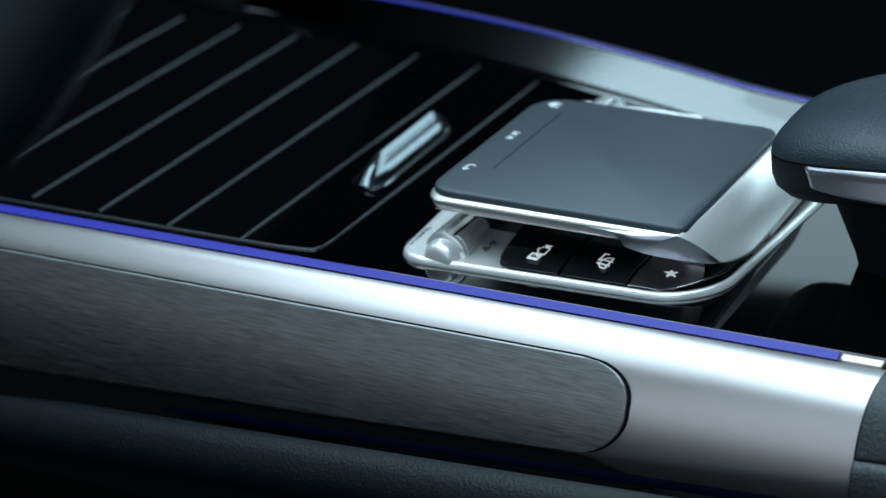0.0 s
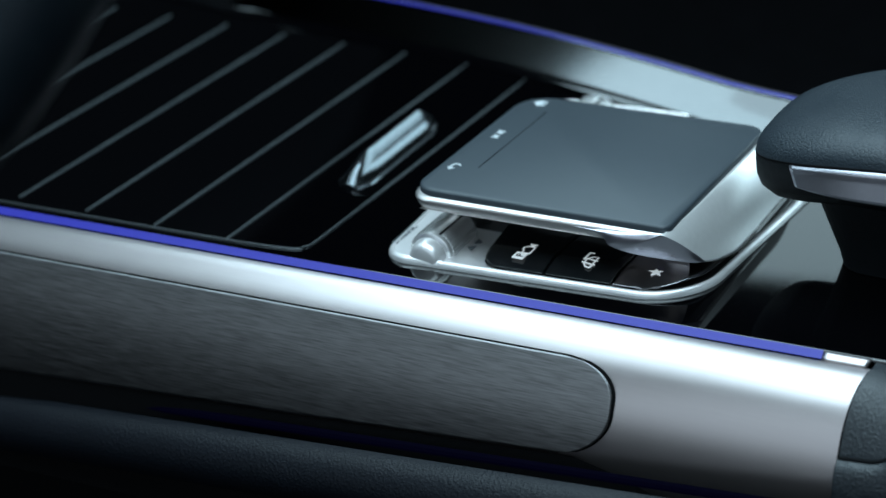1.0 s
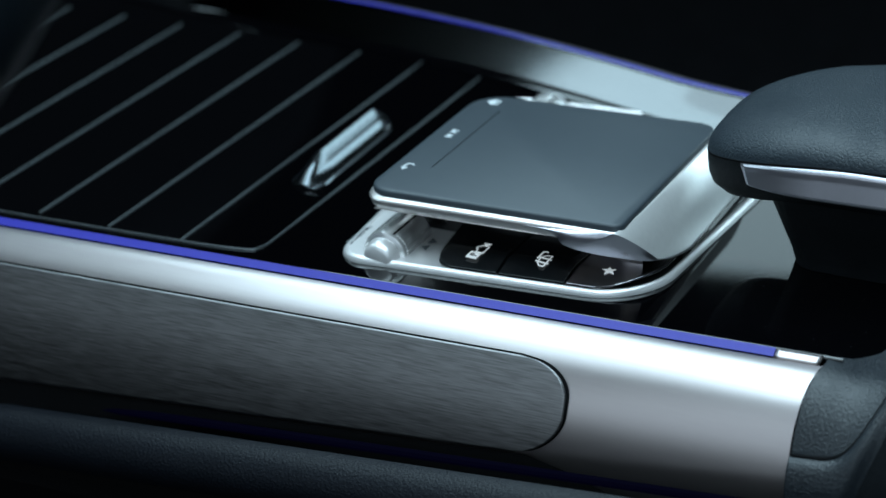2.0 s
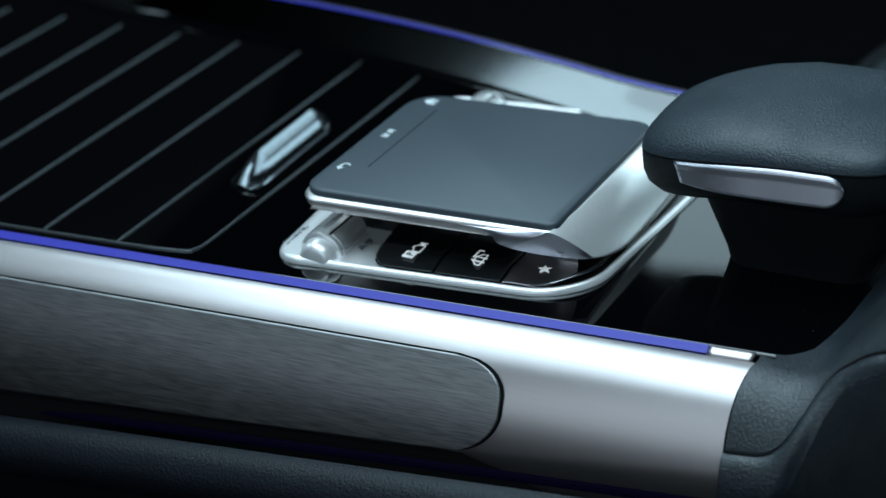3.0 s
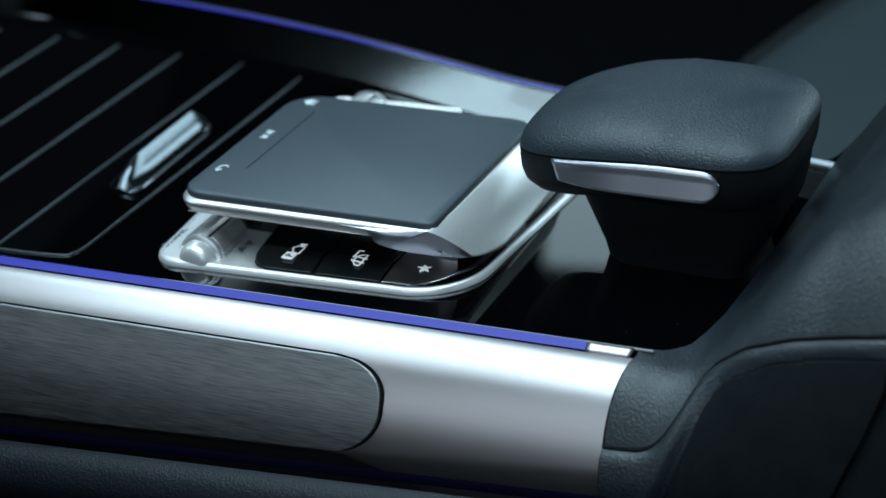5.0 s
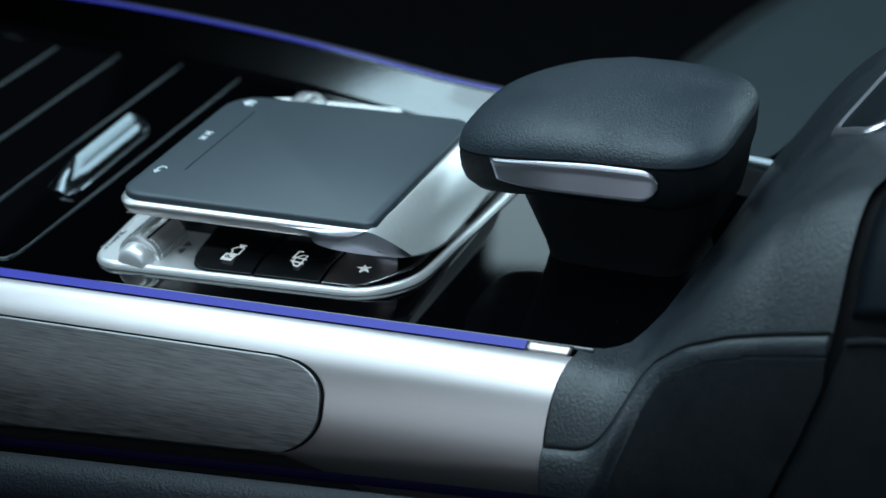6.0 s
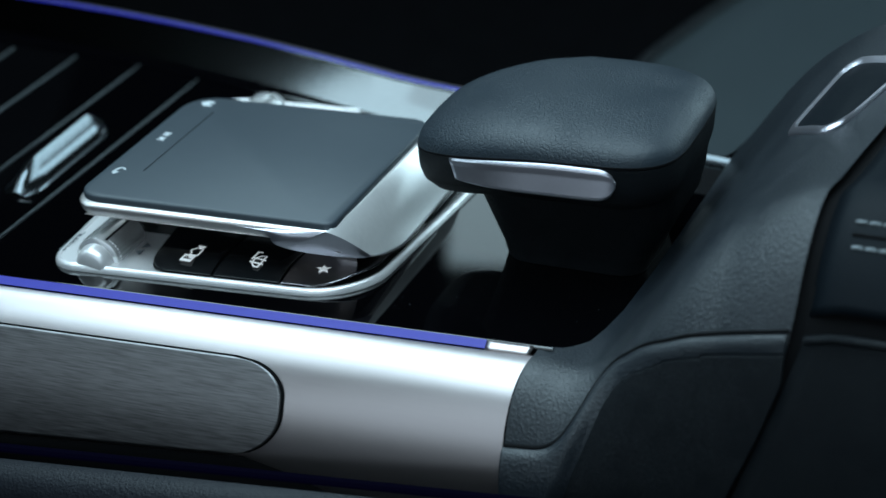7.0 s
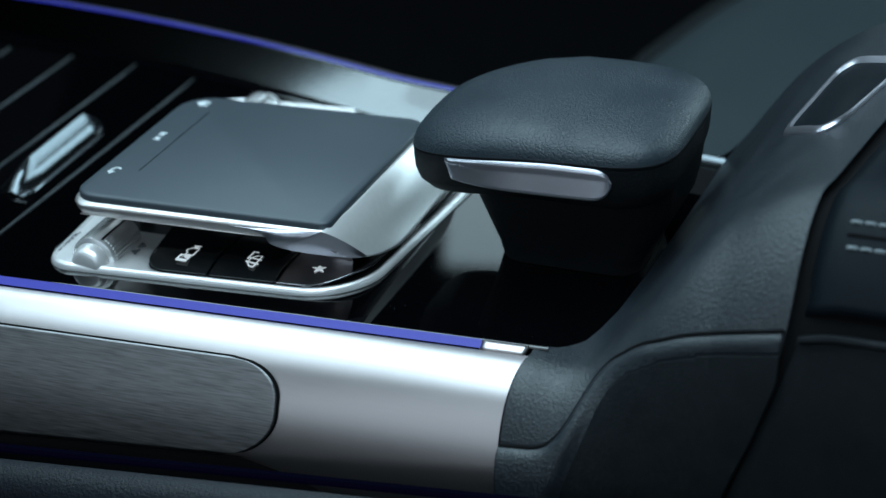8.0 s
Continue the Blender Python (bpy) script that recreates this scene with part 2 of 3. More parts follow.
# near rail
RX1 = 0.2525
part("near_rail", sheet(lambda u, v: rail_point(X0 + (RX1 - 0.003 * math.sin(v * 3.1) - X0) * u, 105 * v), 60, 30), SATIN, console, "convex satin aluminium side rail")
part("near_light_strip", sheet(lambda u, v: (X0 + (0.236 - X0) * u, y_near(X0 + (0.236 - X0) * u) - 0.0002 - 0.0028 * v, 0.0066 - 0.0018 * v), 40, 3), BLUE, console, "glowing blue ambient light strip")
for k, (dy, z) in enumerate(((0.0014, 0.0052), (0.0042, 0.0032), (0.0066, 0.0014))):
    part("edge_bead", tube([(X0 + (0.258 - X0) * i / 40, y_near(X0 + (0.258 - X0) * i / 40) + dy, z) for i in range(41)], 0.0007 if k == 0 else 0.0011), (FLANK, KEY, PIANO)[k], console)
thicken(part("end_clip", sheet(lambda u, v: (0.2360 + (0.0158 - 0.0008 * v) * u, y_near(0.2360 + 0.0158 * u) + 0.0002 - 0.0034 * v, 0.0064 - 0.0018 * v), 8, 3), SATIN, console, "bright aluminium end clip"), 0.0012)


# brushed panel set proud on the rail
def panel_point(u, v, out, grow=0.0, flat=0.0):
    top, end = -0.0035 + grow, 0.1725 + grow
    xa = X0 + 0.02
    h = abs(2 * v - 1)
    r = 0.019
    cut = r * (1 - math.sqrt(max(0.0, 1 - max(0.0, (h - 0.14) / 0.86) ** 2)))
    x = xa + (end - cut - xa) * (1 - (1 - u) ** 1.5)
    low = -0.0425 + 0.055 * x - grow
    a0, a1 = rail_angle(top), rail_angle(low)
    chord = rail_point(x, a0, out).lerp(rail_point(x, a1, out), v)
    return rail_point(x, a0 + (a1 - a0) * v, out).lerp(chord, flat)


# slightly larger black sheet that paints the shade in the gap round the panel
part("panel_gap_shade", sheet(lambda u, v: panel_point(u, v, 0.0004, 0.0007), 40, 28), BLACK, console, "dark sheet painting the gap shade round the panel")
thicken(part("side_panel", sheet(lambda u, v: panel_point(u, v, 0.0020, 0.0, 0.22), 60, 40), BRUSHED, console, "brushed dark aluminium inlay panel"), 0.0007)

# black sheet painting the shade under the panel, and leather bolster along the flank


def lower_shade_top(x):
    return -0.0432 + 0.055 * x if x < 0.165 else -0.0341 - 0.35 * (x - 0.165)


part("lower_shade_sheet", sheet(lambda u, v: rail_point(X0 + 0.612 * u, rail_angle(max(lower_shade_top(X0 + 0.612 * u), -0.0435)), 0.0014) + Vector((0, -0.004 * v, -0.045 * v)), 40, 4), BLACK, console, "black sheet painting the shade under the side panel")
part("knee_bolster", sheet(lambda u, v: (X0 + 0.75 * u, -0.050 - 0.011 * math.sin(v * 2.6), -0.0510 + 0.097 * (X0 + 0.75 * u) - 0.012 * (1 - math.cos(v * 2.6))), 40, 14), BOLSTER, console, "grained black leather lower bolster")

part("footwell_light_strip", tube([(X0 + 0.02 * k, -0.0455, -0.0495 + 0.097 * (X0 + 0.02 * k)) for k in range(36)], 0.0016), DIM_BLUE, console, "faint blue light strip under the rail")

# leather collar that climbs to the armrest
RAMP = [(0.252, 0.0052), (0.2600, 0.0045), (0.2710, 0.0022), (0.2790, 0.0080), (0.2880, 0.0215), (0.3000, 0.0400), (0.3126, 0.0540), (0.3300, 0.0665), (0.3560, 0.0765)]


def ramp_z(x):
    xs, zs = [p[0] for p in RAMP], [p[1] for p in RAMP]
    return float(sum(np.interp(x + d, xs, zs) for d in (-0.006, -0.003, 0, 0.003, 0.006)) / 5)


def collar_start(v):
    return 0.2532 - 0.003 * math.sin(max(0.0, (v - 0.4) / 0.6) * 3.1)


def y_in(x):
    return float(np.interp(x, [0.252, 0.261, 0.268, 0.2730, 0.2765, 0.2790], [0.0025, 0.006, 0.016, 0.045, 0.12, 0.172]))


def collar_point(x, v, out=0.0):
    """Across the collar: v from the inner edge over the rounded shoulder down the near flank."""
    zt = ramp_z(x)
    wide = 0.022 * min(1.0, max(0.0, (x - 0.272) / 0.045))
    yo, yi = y_near(0.253) - 0.003 + wide, y_in(x)
    if v < 0.4:
        k = v / 0.4
        return Vector((x, yi + (yo - yi) * k, zt + out))
    a = (v - 0.4) / 0.6 * 105
    drop = 0.048 + zt - 0.0052
    s, c = math.sin(radians(a)), math.cos(radians(a))
    n = Vector((0, -s, c * 0.6)).normalized()
    return Vector((x, yo - (0.026 + wide) * s, zt - drop * (1 - c))) + n * out


def gap_x(v):
    """Where the collar ends and the armrest begins, round its section."""
    return float(np.interp(v, [0.0, 0.28, 0.387, 0.441, 0.513, 0.591, 0.639, 0.685, 0.746, 0.794, 0.844, 1.0], [0.3690, 0.3531, 0.3465, 0.3432, 0.3418, 0.3408, 0.3404, 0.3393, 0.3336, 0.3279, 0.3223, 0.3060]))


part("collar", sheet(lambda u, v: collar_point(collar_start(v) + (gap_x(v) - collar_start(v)) * u, v), 50, 60), COLLAR, console, "grained black leather collar rising to the armrest")
part("collar_far_side", sheet(lambda u, v: (0.272 + 0.084 * u, 0.172 + 0.006 * math.sin(v * 1.57), ramp_z(0.272 + 0.084 * u) - 0.004 * (1 - math.cos(v * 1.57)) - 0.10 * max(0.0, v - 0.25)), 30, 12), COLLAR, console)
part("gap_liner", sheet(lambda u, v: collar_point(gap_x(v) - 0.004 + 0.014 * u, v, -0.0035), 4, 60), BLACK, console)


def seam_z(x):
    return float(sum(np.interp(x + d, [0.2498, 0.2640, 0.2690, 0.2724, 0.2759, 0.2813, 0.2933, 0.3072, 0.3257, 0.3386, 0.36], [-0.0183, -0.0172, -0.0138, -0.0085, -0.0003, 0.0087, 0.0195, 0.0264, 0.0316, 0.0345, 0.0385]) for d in (-0.003, -0.0015, 0, 0.0015, 0.003)) / 5)


def recess_depth(x, z):
    """How far the flank has stepped inwards behind its raised border, 0 to 1."""
    zs, xs = [-0.07, -0.04, -0.02, -0.0094, 0.0012, 0.0109, 0.0207, 0.0255, 0.0302, 0.0325], [0.2600, 0.2670, 0.2729, 0.2769, 0.2804, 0.2867, 0.3018, 0.3161, 0.3342, 0.3500]
    r = float(sum(np.interp(z + d, zs, xs) for d in (-0.003, 0, 0.003)) / 3)
    slope = float(np.interp(z + 0.003, zs, xs) - np.interp(z - 0.003, zs, xs)) / 0.006
    k = min(1.0, max(0.0, (x - r) / math.hypot(1.0, slope) / 0.006 + 0.6))
    return k * k * (3 - 2 * k)


def flank_point(x, v, out):
    zt = ramp_z(x)
    drop = 0.048 + zt - 0.0052
    zs = seam_z(x)
    a0 = math.degrees(math.acos(max(-1, 1 - (zt - zs) / drop)))
    a = a0 + (108 - a0) * v
    return collar_point(x, 0.4 + 0.6 * a / 105, out)


def flank_sheet(u, v):
    x0 = collar_start(0.4 + 0.6 * (50 + 55 * v) / 105)
    x = x0 + (min(0.3390, gap_x(0.4 + 0.6 * (40 + 65 * v) / 105)) - x0) * u
    p = flank_point(x, v, 0.0)
    return flank_point(x, v, 0.0032 - 0.0028 * math.exp(-v * 25) - 0.0028 * recess_depth(x, p.z) * (1 - math.exp(-v * 25)))


def flank_skin(border):
    """The border or the recess of the flank, cut along the step between them."""
    bm = sheet(flank_sheet, 150, 90)
    away = [f for f in bm.faces if (recess_depth(*f.calc_center_median().xz) < 0.95) != border]
    bmesh.ops.delete(bm, geom=away, context="FACES")
    return bm


thicken(part("flank_border", flank_skin(True), COLLAR, console, "raised leather border of the flank"), 0.001)
thicken(part("flank_panel", flank_skin(False), SMOOTH, console, "smooth black recessed flank panel"), 0.001)
part("flank_seam", tube([flank_point(0.2505 + 0.089 * i / 70, 0.0, 0.0010) + Vector((0, 0, 0.0009)) for i in range(71)], 0.0007), BLACK, console)

# ---- touchpad controller ----
TP = thing("touchpad_controller", "silver and black touchpad controller on the glossy console", "touchpad")


def skew(x, y):
    """The controller's plan: its near side runs off at a slant and it widens towards the passenger."""
    k = (x - 0.12) / 0.064
    return (x + (y - 0.06) * 0.07 * k, y + 0.092 * (x - 0.12))


def inset(line, d):
    """An outline moved inwards by d along its own normals."""
    out = []
    for i, p in enumerate(line):
        a, b = line[i - 1], line[(i + 1) % len(line)]
        t = Vector((b[0] - a[0], b[1] - a[1])).normalized()
        out.append((p[0] - t.y * d, p[1] + t.x * d))
    return out


plate_line = [skew(*p) for p in rounded(0.0585, 0.1842, 0.0152, 0.1790, (0.011, 0.024, 0.012, 0.016), 12)]
part("base_plate", slab(inset(plate_line, 0.0008), -0.001, 0.0019, 0.0), PLATE, TP, "satin silver base plate")
part("bezel", stack([[(x, y, z) for x, y in inset(plate_line, d)] for d, z in ((0.0, -0.0010), (0.0, 0.0006), (0.0004, 0.0016), (0.0010, 0.0023), (0.0017, 0.0025), (0.0022, 0.0022), (0.0023, 0.0010))], caps=False), PLATE, TP, "bright silver rim")
WELL = 0.0176


def key_right(y):
    """The keys' outer end follows the rim's corner."""
    r = 0.0215
    f = min(1.0, max(0.0, (r - (y - WELL)) / r))
    return 0.1815 - r * (1 - math.sqrt(max(0.0, 1 - f * f)))


def key_left(y):
    r = 0.0065
    f = min(1.0, max(0.0, (r - (y - WELL)) / r))
    return 0.0985 + r * (1 - math.sqrt(max(0.0, 1 - f * f))) - 0.10 * (y - 0.03)


def key_sheet(xa, xb, y1, top):
    """A key: a flat top that rolls over towards the driver."""
    def at(u, v):
        y = WELL + 0.0002 + (y1 - WELL) * v ** 1.4
        a, b = (key_left(y) if xa is None else xa), (key_right(y) if xb is None else xb)
        roll = max(0.0, (0.0285 - y) / 0.012)
        edge = max(0.0, 1 - min(u, 1 - u) / 0.03)
        q = skew(a + (b - a) * u, y)
        return (*q, top - 0.0030 * roll ** 1.5 - 0.0003 * edge ** 2)
    return sheet(at, 34, 40)


def well_sheet(u, v):
    y = WELL + 0.040 * v
    return (*skew(key_left(y) - 0.0004 + (key_right(y) - key_left(y) + 0.0008) * u, y), 0.0026)


part("key_well", sheet(well_sheet, 16, 30), BLACK, TP)
# the third key's silver stands in for the horn mirrored in black gloss
for k, (xa, xb) in enumerate(((None, 0.1243), (0.1249, 0.1512), (0.1518, None))):
    thicken(part("key", key_sheet(xa, xb, 0.0545, 0.0056), KEY if k < 2 else STARKEY, TP, "glossy black key" if k < 2 else "favourites key silvered to paint in the horn reflection"), 0.0012)
# black channel between the heel and the rim
part("heel_channel", sheet(lambda u, v: (*skew(0.1735 + 0.0080 * u, 0.050 + 0.110 * v), 0.0027), 2, 12), KEY, TP)

pad_line = [(x, y + 0.055 * (x - 0.12)) for x, y in rounded(0.0725, 0.1710, 0.0192, 0.1165, (0.009, 0.004, 0.007, 0.013))]
part("pad", slab(pad_line, 0.0258, 0.0285, 0.0010), PADTOP, TP, "matte dark grey touch surface")
part("pad_rim", stack([[(0.1215 + (x - 0.1215) * (1 + (k if x < 0.12 else min(k, 0.004)) * 0.5), 0.066 + (y - 0.066) * (1 + min(k, 0.0) + max(k, 0.0) * (-0.9 if y > 0.066 else 1.0) * min(1.0, max(0.0, (0.176 - x) / 0.012))), z) for x, y in pad_line] for z, k in ((0.0206, -0.01), (0.0208, 0.010), (0.0222, 0.026), (0.0238, 0.040), (0.0246, 0.042), (0.0254, 0.030), (0.0260, -0.006))]), SILVER, TP, "polished silver rim under the pad")
under = [(0.128 + (x - 0.128) * 0.93, 0.085 + (y - 0.085) * 0.60) for x, y in pad_line]
part("pedestal", stack([[(x, y, 0.002) for x, y in under], [(x, y, 0.022) for x, y in under]]), KEY, TP)


def skirt(u, v):
    """The hollow silver surface that runs in under the pad and comes forward at its rear end."""
    x = 0.0760 + 0.0960 * u
    g = max(0.0, (x - 0.139) / 0.033)
    ya = 0.0185 + 0.055 * (x - 0.12) + 0.0045 * g * g
    za = 0.0208 - 0.0050 * g * g
    yb, zb = 0.0520 - 0.0120 * min(1.0, 1.3 * g) ** 0.7, 0.0040
    return (x, ya + (yb - ya) * (1 - (1 - v) ** 1.8), za + (zb - za) * v ** 1.8)


part("skirt", sheet(skirt, 40, 20), SILVER, TP, "hollow silver underside of the pad")


def heel_edge(s):
    """The heel's near edge, from the pad's corner down to the point of the horn."""
    return Vector((0.1690 + 0.0108 * s ** 0.8, 0.0196 + 0.0150 * s ** 1.15, 0.0264 - 0.0146 * s ** 1.25))


def heel(u, v):
    """The sloping silver heel at the rear of the pad, rolling over at its foot."""
    top = Vector((0.1712 + 0.0010 * u, 0.0205 + 0.100 * u, 0.0264))
    near = heel_edge(v)
    foot = Vector((0.1830 - 0.0010 * u, 0.0440 + 0.078 * u, 0.0050))
    x, z = top.x + (foot.x - top.x) * v ** 0.92, top.z + (foot.z - top.z) * (0.62 * v + 0.38 * v ** 2.6)
    p = Vector((x, top.y + (foot.y - top.y) * v, z))
    k = min(1.0, u / 0.22)
    return near.lerp(p, k * k * (3 - 2 * k))


thicken(part("heel", sheet(heel, 48, 24), HEEL, TP, "satin silver sloping heel"), 0.0015)


def horn(u, v):
    """The near face of the heel: it leaves the rim, swells and ends in a point."""
    f = max(0.0, (u - 0.45) / 0.55)
    if u < 0.45:
        x = 0.1350 + 0.0340 * u / 0.45
        top = Vector((x, 0.0165 + 0.055 * (x - 0.12) + 0.0006 * (u / 0.45), 0.0248 + 0.0016 * (u / 0.45) ** 2))
    else:
        top = heel_edge(f)
    e = max(0.0, (u - 0.30) / 0.70)
    xl = 0.1350 + 0.0448 * (1 - (1 - u) ** 1.1) * (1 - 0.14 * math.sin(math.pi * u))
    low = Vector((xl, 0.0176 + 0.0158 * e ** 1.5, 0.0212 - 0.0100 * e ** 0.75))
    if u > 0.92:
        low = low.lerp(heel_edge(1.0), ((u - 0.92) / 0.08) ** 2)
    k = min(1.0, u / 0.38)
    p = top.lerp(low, v * k * k * (3 - 2 * k))
    b = math.sin(math.pi * v) * 0.0016 * math.sin(math.pi * min(1.0, u * 1.02)) ** 0.6
    return p + Vector((0.1, -0.8, 0.25)) * b


part("horn", sheet(horn, 60, 14), TRIM, TP, "satin silver horn at the rim's end")

# dial
def wheel(cx, ya, yb, way):
    """A ridged thumb wheel lying across the plate, with a smaller half-round mount before it."""
    cz, r0 = 0.0018, 0.0086

    def drum(y, r):
        return [(cx + r * math.cos(a), y, cz + r * math.sin(a)) for a in [k * math.tau / 48 for k in range(48)]]

    ob = part("dial", stack([drum(ya + (yb - ya) * f, r0 * k) for f, k in ((0, 0.92), (0.015, 0.98), (0.04, 1.0), (0.96, 1.0), (0.985, 0.98), (1, 0.92))]), DIAL, TP, "ridged chrome thumb wheel")
    m0, m1 = (ya - 0.0062, ya - 0.0005) if way > 0 else (yb + 0.0062, yb + 0.0005)
    part("dial_mount", stack([drum(m0 + (m1 - m0) * f, r0 * k) for f, k in ((0, 0.50), (0.08, 0.62), (0.2, 0.70), (0.45, 0.76), (1, 0.80))]), PLATE, TP, "silver wheel mount")
    for k in range(8):
        a = radians(58 - 9.0 * k)
        part("ridge", stack([[(cx + r * math.cos(a + d), y, cz + r * math.sin(a + d)) for r, d in ((0.0082, -0.05), (0.0091, -0.03), (0.0091, 0.03), (0.0082, 0.05))] for y in (ya + 0.0022, yb - 0.0022)]), DIAL, ob)
    for a0, a1 in ((64, 69), (128, 133)):
        part("slot", stack([[(cx + r * math.cos(radians(a)), y, cz + r * math.sin(radians(a))) for r, a in ((0.0080, a0), (0.00875, a0), (0.00875, a1), (0.0080, a1))] for y in (ya + 0.0015, yb - 0.0015)]), BLACK, ob)
    return ob


wheel(0.0785, 0.0180, 0.0400, 1)
wheel(0.0790, 0.1500, 0.1650, -1)

# ---- roller tab ----
TAB = thing("roller_cover_tab", "curved clear and chrome pull tab on the glossy console", "handle")


def tab_section(s):
    """A section of the pull tab: a low wedge with a rounded crest."""
    y = 0.0600 + 0.0720 * s
    h = 0.0098 * min(1.0, 0.10 + s / 0.24) ** 0.8 * min(1.0, 0.12 + (1 - s) / 0.16) ** 0.6
    w = min(1.0, 0.30 + (1 - s) / 0.14) * min(1.0, 0.65 + s / 0.2)
    line = [(-0.0095, 0.0), (-0.0075, 0.35), (-0.0045, 0.82), (-0.0028, 0.99), (-0.0014, 1.0), (-0.0004, 0.86), (0.0008, 0.52), (0.0022, 0.22), (0.0040, 0.12), (0.0052, 0.10), (0.0056, 0.0)]
    return [(0.0208 + px * w - 0.002 * s, y, 0.0002 + pz * h) for px, pz in line]


part("tab_body", stack([tab_section(k / 28) for k in range(29)]), SMOKE, TAB, "polished smoked chrome tab")

# ---- palm rest ----
REST = thing("palm_rest", "black leather palm rest on a pedestal with silver trim", "palm rest")


def oval(cx, cy, hx, hy, e, n=56):
    out = []
    for k in range(n):
        a = k * math.tau / n
        c, s = math.cos(a), math.sin(a)
        out.append((cx + hx * math.copysign(abs(c) ** e, c), cy + hy * math.copysign(abs(s) ** e, s)))
    return out


RCX, RCY, RHX, RHY = 0.2340, 0.0870, 0.0508, 0.0425


def rest_line(k):
    """The palm rest's outline in plan, narrowing towards its nose, scaled by k."""
    res = []
    for x, y in oval(RCX, RCY, RHX, RHY, 0.46):
        f = max(0.0, (RCX - x) / RHX)
        res.append((RCX + (x - RCX) * k, RCY + (y - RCY) * (1 - 0.36 * f ** 2) * k))
    return res


def rest_base(x):
    return 0.0530 - 2.6 * max(0.0, 0.252 - x) ** 2


cap = []
for i in range(15):
    a = i / 14 * math.pi / 2
    k, h = math.cos(a) ** 0.62, math.sin(a) ** 0.85
    cap.append([(x, y, rest_base(x) + (0.0664 - 0.0018 * abs(y - RCY) / RHY - 0.0110 * max(0.0, (0.238 - x) / 0.055) ** 1.4 - rest_base(x)) * h) for x, y in rest_line(max(k, 0.02))])
part("cushion", stack(cap), LEATHER, REST, "padded black grained leather cap")
chin = []
for k, d in ((1.0, 0.0006), (1.0, 0.003), (0.99, 0.008), (0.96, 0.012), (0.88, 0.0155), (0.75, 0.0175)):
    ring_k, full = rest_line(k), rest_line(1.0)
    side = [0.25 * min(1.0, max(0.0, (x - RCX) / (0.7 * RHX))) for x, y in full]
    chin.append([(x + (fx - x) * q, y + (fy - y) * q * 0.6, rest_base(fx) - d * (1 + 0.5 * q)) for (x, y), (fx, fy), q in zip(ring_k, full, side)])
part("chin", stack(chin), SMOOTH, REST, "smooth black underside")
part("cap_seam", stack([[(x, y, rest_base(x) + dz) for x, y in rest_line(k)] for k, dz in ((0.99, -0.0008), (1.003, -0.0004), (1.003, 0.0002), (0.99, 0.0006))]), BLACK, REST)
STEM = ((0.0002, 0.2165, 0.2690, 0.0690, 0.116), (0.006, 0.2150, 0.2700, 0.0685, 0.117), (0.020, 0.2110, 0.2785, 0.0640, 0.122), (0.030, 0.2080, 0.2810, 0.0610, 0.120), (0.041, 0.2060, 0.2825, 0.0580, 0.118))
part("stem", stack([[(x, y, z) for x, y in rounded(xa, xb, ya, yb, 0.010)] for z, xa, xb, ya, yb in STEM]), SMOOTH, REST, "smooth black pedestal")


def rest_near_y(x):
    d = abs(x - RCX) / RHX
    f = max(0.0, (RCX - x) / RHX)
    return RCY - RHY * (1 - d ** (2 / 0.46)) ** 0.23 * (1 - 0.36 * f ** 2)


def trim_point(u, v):
    x = 0.2040 + 0.0620 * u + 0.0040 * (1 - u) * v
    top, low = rest_base(x) - 0.0004, 0.0400 + 0.0012 * u
    end = math.sqrt(max(0.03, 1 - max(0.0, (u - 0.88) / 0.12) ** 2.4))
    mid, h = (top + low) / 2, (top - low) / 2 * end
    proud = float(np.interp(v, [0, 0.10, 0.16, 0.32, 0.80, 0.90, 1.0], [0.0002, 0.0011, 0.0012, 0.0013, 0.0022, 0.0024, 0.0014]))
    return (x, rest_near_y(x) - 0.0004 - proud * end, mid + h * (1 - 2 * v))


thicken(part("side_trim", sheet(trim_point, 44, 26), TRIM, REST, "satin silver side trim"), 0.0016)

# ---- armrest ----
ARM = thing("armrest", "black stitched leather centre armrest with chrome-framed button", "armrest")


def lid_point(u, v, out=0.0):
    """The armrest lid starts behind the gap, over its shoulder and part of the way down."""
    w = v * 0.648
    x = gap_x(w) + 0.0042 + 0.20 * u
    p = collar_point(min(x, 0.354), w, out - 0.002 * math.exp(-u * 60))
    p.x = x
    return p


def box_point(u, v, out=0.0):
    w = 0.672 + v * 0.328
    x = gap_x(w) + 0.0042 + 0.20 * u
    p = collar_point(min(x, 0.354), w, out)
    p.x = x
    return p


thicken(part("lid", sheet(lid_point, 40, 50), LEATHER_FINE, ARM, "smooth black leather armrest lid"), 0.002)
thicken(part("storage_box", sheet(lambda u, v: box_point(u, v, 0.0008 * math.exp(-v * 30)), 30, 30), SMOOTH, ARM, "smooth black armrest box"), 0.002)
part("box_lip", tube([box_point(0.004 + 0.9 * i / 20, 0.012, 0.0002) for i in range(21)], 0.0013), SMOOTH, ARM)
part("box_gap", sheet(lambda u, v: (lambda p: (gap_x(0.67) + 0.004 + 0.2 * u, p.y + 0.003, p.z))(collar_point(0.352, 0.625 + 0.07 * v)), 4, 6), BLACK, ARM)


